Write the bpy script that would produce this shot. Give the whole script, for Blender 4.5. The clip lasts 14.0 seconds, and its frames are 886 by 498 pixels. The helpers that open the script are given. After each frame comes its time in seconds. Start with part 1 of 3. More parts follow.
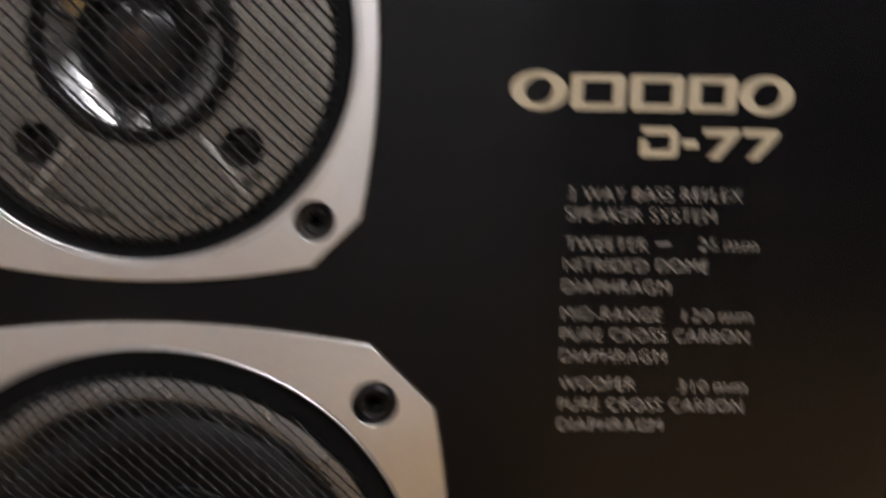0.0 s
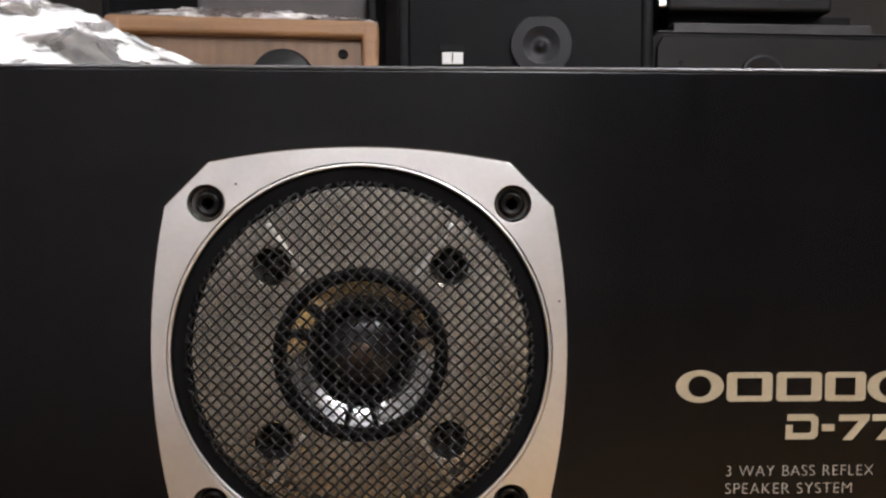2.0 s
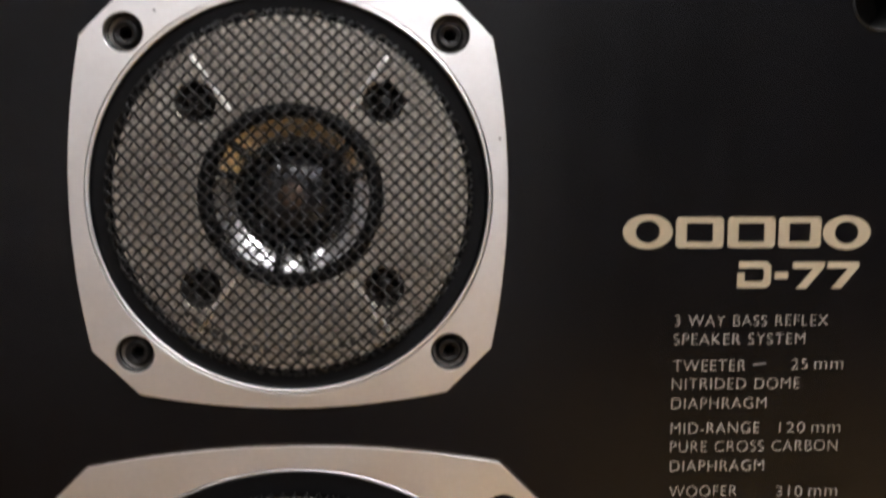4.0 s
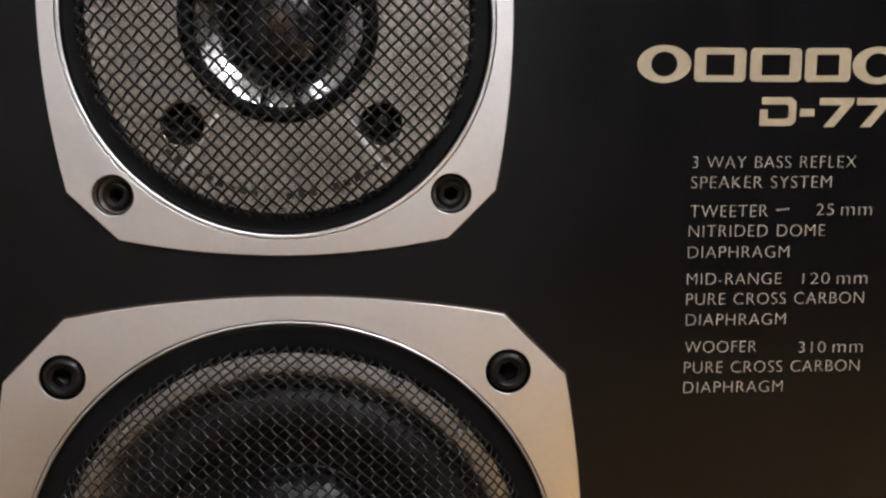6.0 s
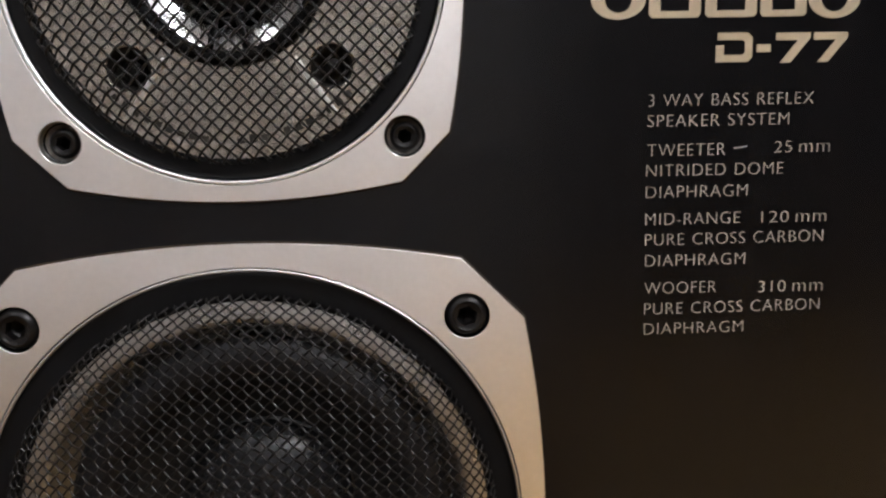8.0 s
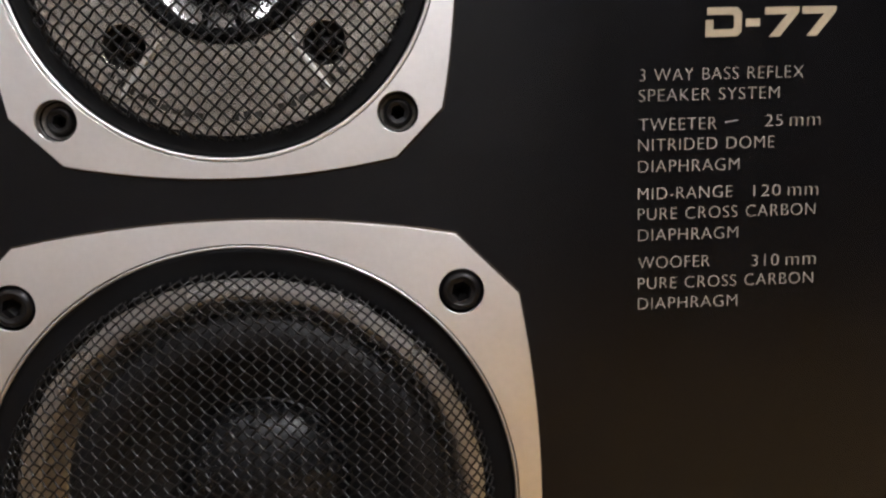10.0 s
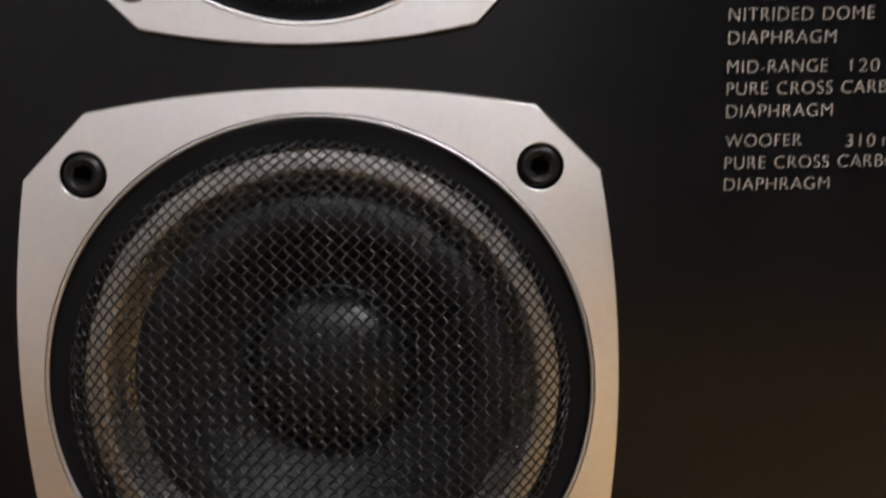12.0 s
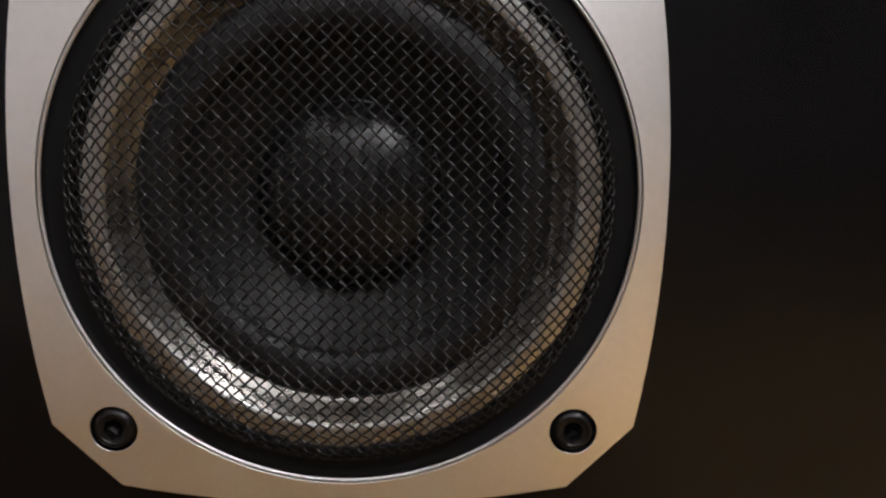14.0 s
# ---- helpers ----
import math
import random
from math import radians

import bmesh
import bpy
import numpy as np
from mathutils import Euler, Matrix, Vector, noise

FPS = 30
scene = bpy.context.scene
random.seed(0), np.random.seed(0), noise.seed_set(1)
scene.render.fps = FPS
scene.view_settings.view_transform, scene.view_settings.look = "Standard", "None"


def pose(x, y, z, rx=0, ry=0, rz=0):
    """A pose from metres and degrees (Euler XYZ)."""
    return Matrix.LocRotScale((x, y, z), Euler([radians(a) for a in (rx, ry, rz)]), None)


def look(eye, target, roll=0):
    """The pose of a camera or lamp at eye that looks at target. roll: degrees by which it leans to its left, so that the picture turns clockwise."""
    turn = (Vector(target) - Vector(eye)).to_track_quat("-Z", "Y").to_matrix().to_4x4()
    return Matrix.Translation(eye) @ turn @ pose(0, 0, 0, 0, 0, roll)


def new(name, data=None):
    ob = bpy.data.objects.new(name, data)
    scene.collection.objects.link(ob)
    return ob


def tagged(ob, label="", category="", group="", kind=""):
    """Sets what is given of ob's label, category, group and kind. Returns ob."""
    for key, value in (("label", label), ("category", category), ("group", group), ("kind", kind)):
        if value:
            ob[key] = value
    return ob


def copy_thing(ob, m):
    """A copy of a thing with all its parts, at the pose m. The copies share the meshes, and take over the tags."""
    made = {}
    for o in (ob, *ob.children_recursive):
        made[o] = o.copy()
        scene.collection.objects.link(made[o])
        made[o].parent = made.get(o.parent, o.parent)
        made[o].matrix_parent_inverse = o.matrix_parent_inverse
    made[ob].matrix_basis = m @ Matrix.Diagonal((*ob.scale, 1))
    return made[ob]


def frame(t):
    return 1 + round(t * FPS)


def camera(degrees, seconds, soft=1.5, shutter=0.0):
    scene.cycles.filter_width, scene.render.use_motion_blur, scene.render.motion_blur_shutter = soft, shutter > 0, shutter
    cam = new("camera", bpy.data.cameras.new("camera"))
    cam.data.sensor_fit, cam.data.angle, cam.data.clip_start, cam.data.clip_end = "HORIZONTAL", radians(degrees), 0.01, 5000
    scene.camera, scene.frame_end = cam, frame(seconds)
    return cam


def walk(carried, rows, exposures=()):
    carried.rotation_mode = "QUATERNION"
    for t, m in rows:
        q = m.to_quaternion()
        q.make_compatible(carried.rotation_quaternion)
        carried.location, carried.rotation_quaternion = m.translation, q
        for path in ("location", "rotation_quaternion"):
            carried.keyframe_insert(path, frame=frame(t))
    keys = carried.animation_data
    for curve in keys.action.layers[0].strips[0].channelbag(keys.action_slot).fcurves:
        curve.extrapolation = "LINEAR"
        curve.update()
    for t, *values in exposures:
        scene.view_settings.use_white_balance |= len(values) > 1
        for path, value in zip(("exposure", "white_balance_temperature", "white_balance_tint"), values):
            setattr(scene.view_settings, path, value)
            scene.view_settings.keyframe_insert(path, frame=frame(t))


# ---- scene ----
cam = camera(64.0, 14.0, soft=2.25, shutter=0.65)
PATH = [
    (0, (0.07382, -0.18225, 0.63085), (0.1083, 1.7962, 0.3399), 0.98),
    (0.5, (0.03315, -0.18832, 0.66604), (0.088, 1.7903, 0.3798), 1.60),
    (1, (0.02112, -0.19422, 0.67611), (0.0796, 1.7953, 0.4803), 0.91),
    (1.5, (0.0164, -0.20331, 0.6903), (0.0852, 1.792, 0.5724), 0.66),
    (2, (0.01803, -0.20679, 0.69673), (0.0744, 1.7897, 0.5916), 0.08),
    (2.5, (0.02464, -0.20456, 0.68837), (0.0807, 1.7906, 0.5611), -0.01),
    (3, (0.02831, -0.20345, 0.68156), (0.0907, 1.79, 0.5327), 0.17),
    (3.5, (0.03294, -0.2034, 0.67197), (0.1043, 1.789, 0.5125), 0.12),
    (4, (0.0351, -0.19957, 0.65725), (0.1052, 1.7918, 0.4856), 0.02),
    (4.2, (0.0334, -0.19658, 0.64925), (0.1055, 1.7936, 0.465), 0.12),
    (6.3, (0.0359, -0.18924, 0.61557), (0.1047, 1.7955, 0.3784), -0.33),
    (6.5, (0.03713, -0.1889, 0.61325), (0.0973, 1.7954, 0.3705), -0.41),
    (7, (0.0391, -0.18718, 0.60861), (0.1139, 1.7913, 0.3256), -0.72),
    (7.5, (0.04305, -0.18831, 0.60683), (0.1158, 1.7904, 0.3253), -1.08),
    (8, (0.04494, -0.18945, 0.6073), (0.1338, 1.7892, 0.3296), -1.24),
    (8.2, (0.04583, -0.18997, 0.60811), (0.1399, 1.788, 0.3272), -1.25),
    (10.3, (0.0467, -0.19172, 0.59547), (0.1274, 1.7915, 0.3502), -1.93),
    (10.5, (0.04723, -0.19136, 0.59385), (0.1187, 1.7916, 0.3431), -1.98),
    (11, (0.04411, -0.19127, 0.58804), (0.1002, 1.7891, 0.3143), -2.14),
    (11.5, (0.03762, -0.19109, 0.5789), (0.0798, 1.7908, 0.3138), -1.99),
    (12, (0.03196, -0.18897, 0.56571), (0.0487, 1.7939, 0.3049), -1.10),
    (12.5, (0.02869, -0.183, 0.54805), (0.0397, 1.7998, 0.2863), -0.45),
    (13, (0.02453, -0.18028, 0.54188), (0.0485, 1.7915, 0.2082), 0.11),
    (13.5, (0.02487, -0.17842, 0.52898), (0.0243, 1.795, 0.2039), 0.58),
    (14, (0.0226, -0.1772, 0.5190), (0.0490, 1.7950, 0.2040), 0.60),
]
walk(cam, [(t, look(eye, target, roll)) for t, eye, target, roll in PATH],
     exposures=((0, -0.18), (0.4, 0.0), (13.0, 0.0), (13.5, -0.15), (14, -0.2)))

# ---- world and light ----
world = bpy.data.worlds.new("World")
world.use_nodes = True
scene.world = world
world.node_tree.nodes["Background"].inputs[0].default_value = (0.9, 0.92, 1.0, 1)
world.node_tree.nodes["Background"].inputs[1].default_value = 0.02
LAMP = 31.5


# ---- materials ----
def material(name, colour, rough=0.5, metal=0.0, vary=0.15, scale=40.0, bump=0.0, bump_scale=None, stretch=(1, 1, 1),
             spec=0.5, coat=0.0, second=None, emission=0.0, rough_vary=0.1, fine=600.0):
    m = bpy.data.materials.new(name)
    m.use_nodes = True
    nt = m.node_tree
    n, l = nt.nodes, nt.links
    b = n["Principled BSDF"]
    b.inputs["Metallic"].default_value = metal
    b.inputs["Specular IOR Level"].default_value = spec
    b.inputs["Coat Weight"].default_value = coat
    if emission:
        b.inputs["Base Color"].default_value = (*colour, 1)
        b.inputs["Emission Color"].default_value = (*colour, 1)
        b.inputs["Emission Strength"].default_value = emission
        return m
    tc = n.new("ShaderNodeTexCoord")
    mp = n.new("ShaderNodeMapping")
    mp.inputs["Scale"].default_value = stretch
    l.new(tc.outputs["Object"], mp.inputs["Vector"])
    big = n.new("ShaderNodeTexNoise")
    big.inputs["Scale"].default_value = scale
    big.inputs["Detail"].default_value = 4
    l.new(mp.outputs[0], big.inputs["Vector"])
    small = n.new("ShaderNodeTexNoise")
    small.inputs["Scale"].default_value = fine
    small.inputs["Detail"].default_value = 2
    l.new(mp.outputs[0], small.inputs["Vector"])
    mean = n.new("ShaderNodeMath")
    mean.operation = "ADD"
    l.new(big.outputs[0], mean.inputs[0])
    l.new(small.outputs[0], mean.inputs[1])
    ramp = n.new("ShaderNodeMapRange")
    ramp.inputs[1].default_value, ramp.inputs[2].default_value = 0.7, 1.3
    l.new(mean.outputs[0], ramp.inputs[0])
    mix = n.new("ShaderNodeMix")
    mix.data_type = "RGBA"
    low = second or tuple(c * (1 - vary) for c in colour)
    mix.inputs[6].default_value = (*low, 1)
    mix.inputs[7].default_value = (*[min(1, c * (1 + vary)) for c in colour], 1)
    l.new(ramp.outputs[0], mix.inputs[0])
    l.new(mix.outputs[2], b.inputs["Base Color"])
    rr = n.new("ShaderNodeMapRange")
    rr.inputs[1].default_value, rr.inputs[2].default_value = 0.3, 0.7
    rr.inputs[3].default_value, rr.inputs[4].default_value = rough * (1 - rough_vary), min(1, rough * (1 + rough_vary))
    l.new(big.outputs[0], rr.inputs[0])
    l.new(rr.outputs[0], b.inputs["Roughness"])
    if bump:
        bp = n.new("ShaderNodeBump")
        bp.inputs["Strength"].default_value = bump
        bp.inputs["Distance"].default_value = 0.0005
        src = small
        if bump_scale:
            src = n.new("ShaderNodeTexNoise")
            src.inputs["Scale"].default_value = bump_scale
            src.inputs["Detail"].default_value = 5
            l.new(mp.outputs[0], src.inputs["Vector"])
        l.new(src.outputs[0], bp.inputs["Height"])
        l.new(bp.outputs[0], b.inputs["Normal"])
    return m


def carbon_weave(name):
    """Dark woven carbon cloth under a clear lacquer."""
    m = material(name, (0.010, 0.010, 0.0108), spec=0.24, rough=0.47, vary=0.3, scale=120)
    nt = m.node_tree
    n, l = nt.nodes, nt.links
    ck = n.new("ShaderNodeTexChecker")
    ck.inputs["Scale"].default_value = 900
    tc = n.new("ShaderNodeTexCoord")
    l.new(tc.outputs["Object"], ck.inputs["Vector"])
    bp = n.new("ShaderNodeBump")
    bp.inputs["Strength"].default_value = 0.25
    bp.inputs["Distance"].default_value = 0.0003
    l.new(ck.outputs[1], bp.inputs["Height"])
    l.new(bp.outputs[0], n["Principled BSDF"].inputs["Normal"])
    return m


M_BAFFLE = material("black_baffle", (0.0016, 0.0015, 0.0021), spec=0.23, rough=0.25, vary=0.35, scale=14, stretch=(9, 9, 0.7), rough_vary=0.08, fine=300)
M_CABINET = material("black_cabinet", (0.018, 0.017, 0.017), rough=0.35, vary=0.3, scale=14, stretch=(9, 9, 0.7), bump=0.1, bump_scale=150)
M_EDGE = material("edge_glint", (0.10, 0.10, 0.105), rough=0.3, vary=0.3, scale=60)
M_ALU = material("satin_aluminium", (0.80, 0.79, 0.78), rough=0.36, metal=1.0, vary=0.03, scale=25, bump=0.05, bump_scale=1400, rough_vary=0.08)
M_LIP = material("polished_lip", (0.84, 0.83, 0.82), rough=0.36, metal=1.0, vary=0.03)
M_DULL_LIP = material("dull_lip", (0.52, 0.51, 0.51), rough=0.42, metal=1.0, vary=0.05)
M_PLATE = material("silver_plate", (0.46, 0.425, 0.375), rough=0.25, metal=0.95, vary=0.13, scale=28)
M_RING = material("silver_ring", (0.58, 0.57, 0.57), rough=0.16, metal=0.9, vary=0.06, scale=60)
M_BASKET = material("grey_basket", (0.46, 0.44, 0.42), rough=0.28, metal=0.9, vary=0.08, scale=60)
M_SLOPE = material("bevelled_metal", (0.29, 0.27, 0.25), rough=0.27, metal=0.95, vary=0.08, scale=80)
M_BLACK = material("black_plastic", (0.003, 0.003, 0.0034), spec=0.10, rough=0.5, vary=0.25, scale=90)
M_SCREW = material("blackened_steel", (0.0034, 0.003, 0.003), spec=0.20, rough=0.34, metal=0.0, vary=0.3, scale=300)
M_WELL = material("dull_well", (0.15, 0.14, 0.13), rough=0.5, metal=0.9, vary=0.3, scale=400)
M_BOLT = material("grey_black_steel", (0.019, 0.017, 0.015), spec=0.3, rough=0.45, vary=0.25, scale=300)
M_WIRE = material("painted_wire", (0.0045, 0.0040, 0.0038), spec=0.26, rough=0.33, metal=0.0, vary=0.3, scale=500, fine=3000)
M_RUBBER = material("black_surround", (0.0065, 0.0065, 0.008), spec=0.34, rough=0.42, vary=0.25, scale=150, bump=0.3, bump_scale=1500)
M_CONE = carbon_weave("carbon_cone")
M_CAP = material("dust_cap", (0.009, 0.009, 0.010), spec=0.28, rough=0.23, vary=0.2, scale=200, bump=0.15, bump_scale=1800)
M_DOME = material("dark_dome", (0.022, 0.021, 0.023), rough=0.08, metal=0.3, vary=0.15, scale=200, rough_vary=0.05)
M_BRASS = material("brown_metal", (0.085, 0.055, 0.038), rough=0.45, metal=0.6, vary=0.2, scale=200)
M_CREAM = material("cream_print", (0.275, 0.222, 0.147), rough=0.55, vary=0.06, scale=200)
M_PRINT = material("grey_print", (0.30, 0.265, 0.225), rough=0.6, vary=0.08, scale=300)
M_FADED = material("faded_print", (0.20, 0.19, 0.18), rough=0.6, vary=0.3, scale=900)
M_ENGRAVED = material("dark_print", (0.03, 0.028, 0.025), rough=0.6, vary=0.3, scale=900)
M_WALL = material("painted_wall", (0.70, 0.695, 0.715), rough=0.8, vary=0.05, scale=3, bump=0.2, bump_scale=300)
# north and east walls: their dimness is put into a near-black colour
M_DIM_WALL = material("wall_dimmed_in_colour", (0.04, 0.038, 0.037), rough=0.85, vary=0.2, scale=3)
# recess behind the opening: the white wall's shade is put into this grey
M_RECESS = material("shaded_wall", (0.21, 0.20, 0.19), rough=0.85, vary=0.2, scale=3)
M_SOCKET = material("black_socket", (0.010, 0.010, 0.010), spec=0.45, rough=0.3, vary=0.2, scale=200)
M_CEIL = material("white_ceiling", (0.80, 0.80, 0.79), rough=0.85, vary=0.03, scale=4)
M_FLOOR = material("wood_floor", (0.45, 0.275, 0.10), rough=0.4, vary=0.25, scale=6, stretch=(1, 8, 1), bump=0.1, bump_scale=80)
M_TAN = material("tan_veneer", (0.165, 0.096, 0.056), rough=0.42, vary=0.22, scale=10, stretch=(12, 12, 1.0), fine=200)
M_TAN_EDGE = material("tan_edge", (0.25, 0.132, 0.062), rough=0.38, vary=0.2, scale=10, stretch=(1.0, 12, 12), fine=200)
M_GREYBOX = material("charcoal_paint", (0.0036, 0.0038, 0.0047), spec=0.09, rough=0.5, vary=0.2, scale=30)
M_GREYTRIM = material("grey_trim", (0.0045, 0.0045, 0.0052), spec=0.11, rough=0.45, vary=0.2, scale=30)
M_HORN = material("grey_horn", (0.013, 0.013, 0.0155), spec=0.22, rough=0.4, vary=0.15, scale=60)
M_WHITE = material("white_label", (0.75, 0.75, 0.75), rough=0.5, vary=0.05)
M_BROWNBOX = material("dark_brown_box", (0.0062, 0.0052, 0.0048), spec=0.22, rough=0.6, vary=0.25, scale=20)
M_LAMP = material("lamp_diffuser", (0.94, 0.94, 0.97), emission=LAMP)
M_PARCEL = material("mauve_card", (0.06, 0.05, 0.048), rough=0.55, vary=0.3, scale=18)
M_GAP_LINE = material("brown_gap_line", (0.022, 0.014, 0.010), spec=0.2, rough=0.6, vary=0.3, scale=80)
M_FLOOR_DARKENER = material("brown_floor_darkener", (0.132, 0.075, 0.025), spec=0.1, rough=0.9, vary=0.3, scale=9, bump=0.5, bump_scale=400)
M_TOPEDGE = material("pale_charcoal_edge", (0.034, 0.032, 0.033), spec=0.3, rough=0.4, vary=0.3, scale=30)
M_LAMPBODY = material("lamp_body", (0.8, 0.8, 0.8), rough=0.5)


def film_material(name, clear, size, low=0.47, high=0.56, milky=(0.86, 0.83, 0.82)):
    """Thin crumpled plastic film: milky glossy folds with clear patches between them."""
    m = bpy.data.materials.new(name)
    m.use_nodes = True
    nt = m.node_tree
    n, l = nt.nodes, nt.links
    b = n["Principled BSDF"]
    b.inputs["Base Color"].default_value = (*milky, 1)
    b.inputs["Roughness"].default_value = 0.12
    b.inputs["Coat Weight"].default_value = 0.3
    b.inputs["Coat Roughness"].default_value = 0.06
    tr = n.new("ShaderNodeBsdfTransparent")
    tr.inputs["Color"].default_value = (0.86, 0.83, 0.84, 1)
    mix = n.new("ShaderNodeMixShader")
    tc = n.new("ShaderNodeTexCoord")
    mp = n.new("ShaderNodeMapping")
    mp.inputs["Rotation"].default_value = (0, 0.6, 0.3)
    mp.inputs["Scale"].default_value = (1.0, 1.0, 1.9)
    l.new(tc.outputs["Object"], mp.inputs["Vector"])
    tex = n.new("ShaderNodeTexNoise")
    tex.inputs["Scale"].default_value = size
    tex.inputs["Detail"].default_value = 5
    tex.inputs["Distortion"].default_value = 1.1
    l.new(mp.outputs[0], tex.inputs["Vector"])
    mr = n.new("ShaderNodeMapRange")
    mr.inputs[1].default_value, mr.inputs[2].default_value = low, high
    mr.inputs[3].default_value, mr.inputs[4].default_value = 0.03, clear
    l.new(tex.outputs[0], mr.inputs[0])
    crease = n.new("ShaderNodeTexNoise")
    crease.inputs["Scale"].default_value = size * 3
    crease.inputs["Detail"].default_value = 6
    l.new(mp.outputs[0], crease.inputs["Vector"])
    bp = n.new("ShaderNodeBump")
    bp.inputs["Strength"].default_value = 0.7
    bp.inputs["Distance"].default_value = 0.004
    l.new(crease.outputs[0], bp.inputs["Height"])
    l.new(bp.outputs[0], b.inputs["Normal"])
    l.new(mr.outputs[0], mix.inputs[0])
    l.new(b.outputs[0], mix.inputs[1])
    l.new(tr.outputs[0], mix.inputs[2])
    l.new(mix.outputs[0], n["Material Output"].inputs["Surface"])
    return m


M_FILM = film_material("clear_film", 0.94, 14, 0.30, 0.50)
M_BAG = film_material("bag_film", 0.85, 34, 0.500, 0.56, (0.95, 0.95, 0.94))


# ---- building helpers ----
def part(name, bm, mat, parent=None, label="", smooth=False):
    me = bpy.data.meshes.new(name)
    bmesh.ops.recalc_face_normals(bm, faces=bm.faces)
    if smooth:
        for f in bm.faces:
            f.smooth = True
    bm.to_mesh(me)
    bm.free()
    me.materials.append(mat)
    ob = new(name, me)
    if parent:
        ob.parent = parent
    if label:
        ob["label"] = label
    return ob


def thing(name, label, category, at=(0, 0, 0), turn=0.0, group=""):
    ob = new(name)
    ob.empty_display_size = 0.05
    ob.matrix_basis = pose(*at, 0, 0, turn)
    return tagged(ob, label, category, group)


def add_box(bm, x0, x1, y0, y1, z0, z1, bevel=0.0, segments=2):
    made = bmesh.ops.create_cube(bm, size=1.0)["verts"]
    for v in made:
        v.co = Vector(((x0 + x1) / 2 + v.co.x * (x1 - x0), (y0 + y1) / 2 + v.co.y * (y1 - y0), (z0 + z1) / 2 + v.co.z * (z1 - z0)))
    if bevel:
        edges = list({e for v in made for e in v.link_edges})
        bmesh.ops.bevel(bm, geom=edges, offset=bevel, segments=segments, affect="EDGES", profile=0.5)
    return bm


def box(x0, x1, y0, y1, z0, z1, bevel=0.0, segments=2):
    return add_box(bmesh.new(), x0, x1, y0, y1, z0, z1, bevel, segments)


def lathe(profile, cx=0.0, cz=0.0, n=96, closed=False):
    """Turns (radius, y) pairs round the y axis through (cx, cz)."""
    bm = bmesh.new()
    rings = []
    for r, y in profile:
        if r < 1e-6:
            rings.append([bm.verts.new((cx, y, cz))])
        else:
            rings.append([bm.verts.new((cx + r * math.cos(2 * math.pi * k / n), y, cz + r * math.sin(2 * math.pi * k / n))) for k in range(n)])
    pairs = list(zip(rings, rings[1:])) + ([(rings[-1], rings[0])] if closed else [])
    for a, b in pairs:
        for k in range(n):
            j = (k + 1) % n
            if len(a) == 1 and len(b) == 1:
                continue
            if len(a) == 1:
                bm.faces.new((a[0], b[k], b[j]))
            elif len(b) == 1:
                bm.faces.new((a[k], b[0], a[j]))
            else:
                bm.faces.new((a[k], b[k], b[j], a[j]))
    return bm


def circle(r, cx=0.0, cz=0.0, n=72):
    return [(cx + r * math.cos(2 * math.pi * k / n), cz + r * math.sin(2 * math.pi * k / n)) for k in range(n)]


def plate(loops, y_front, y_back, bevel=0.0):
    """A flat plate in the x-z plane with holes: the first loop is its outline, the others are cut out."""
    cu = bpy.data.curves.new("plate", "CURVE")
    cu.dimensions, cu.fill_mode = "2D", "BOTH"
    for loop in loops:
        sp = cu.splines.new("POLY")
        sp.points.add(len(loop) - 1)
        for p, (x, z) in zip(sp.points, loop):
            p.co = (x, z, 0, 1)
        sp.use_cyclic_u = True
    depth = (y_back - y_front) / 2
    cu.extrude = max(depth - bevel, 1e-5)
    cu.bevel_depth, cu.bevel_resolution = bevel, 1
    cu.offset = -bevel
    ob = bpy.data.objects.new("plate", cu)
    me = bpy.data.meshes.new_from_object(ob)
    bm = bmesh.new()
    bm.from_mesh(me)
    bpy.data.objects.remove(ob)
    bpy.data.curves.remove(cu)
    bpy.data.meshes.remove(me)
    bmesh.ops.remove_doubles(bm, verts=bm.verts, dist=1e-6)
    for v in bm.verts:
        v.co = Vector((v.co.x, (y_front + y_back) / 2 - v.co.z, v.co.y))
    return bm


def lettering(text, x0, x1, zc, height, y=-0.0001, depth=0.00008, thicken=0.0):
    """Flat printed characters that fill the width x0..x1, capitals of the given height round zc."""
    cu = bpy.data.curves.new("text", "FONT")
    cu.body = text
    cu.extrude = 0.01
    cu.offset = thicken
    cu.space_character = 1.1
    cu.space_word = 1.15
    ob = bpy.data.objects.new("text", cu)
    me = bpy.data.meshes.new_from_object(ob)
    bm = bmesh.new()
    bm.from_mesh(me)
    bpy.data.objects.remove(ob)
    bpy.data.curves.remove(cu)
    bpy.data.meshes.remove(me)
    xs = [v.co.x for v in bm.verts]
    zs = [v.co.y for v in bm.verts]
    ax, az = (x1 - x0) / (max(xs) - min(xs)), height / (max(zs) - min(zs))
    mx, mz = min(xs), (max(zs) + min(zs)) / 2
    for v in bm.verts:
        v.co = Vector((x0 + (v.co.x - mx) * ax, y - v.co.z / 0.01 * depth, zc + (v.co.y - mz) * az))
    return bm


def driver_outline(a, b, w, cz, steps=14):
    """Four bulging sides joined by straight cut corners."""
    pts = []
    sag = w - b
    for quarter in range(4):
        c, s = math.cos(quarter * math.pi / 2), math.sin(quarter * math.pi / 2)
        for k in range(steps + 1):
            t = -1 + 2 * k / steps
            px, pz = b + sag * (1 - t * t), a * t
            pts.append((px * c - pz * s, px * s + pz * c + cz))
    return pts


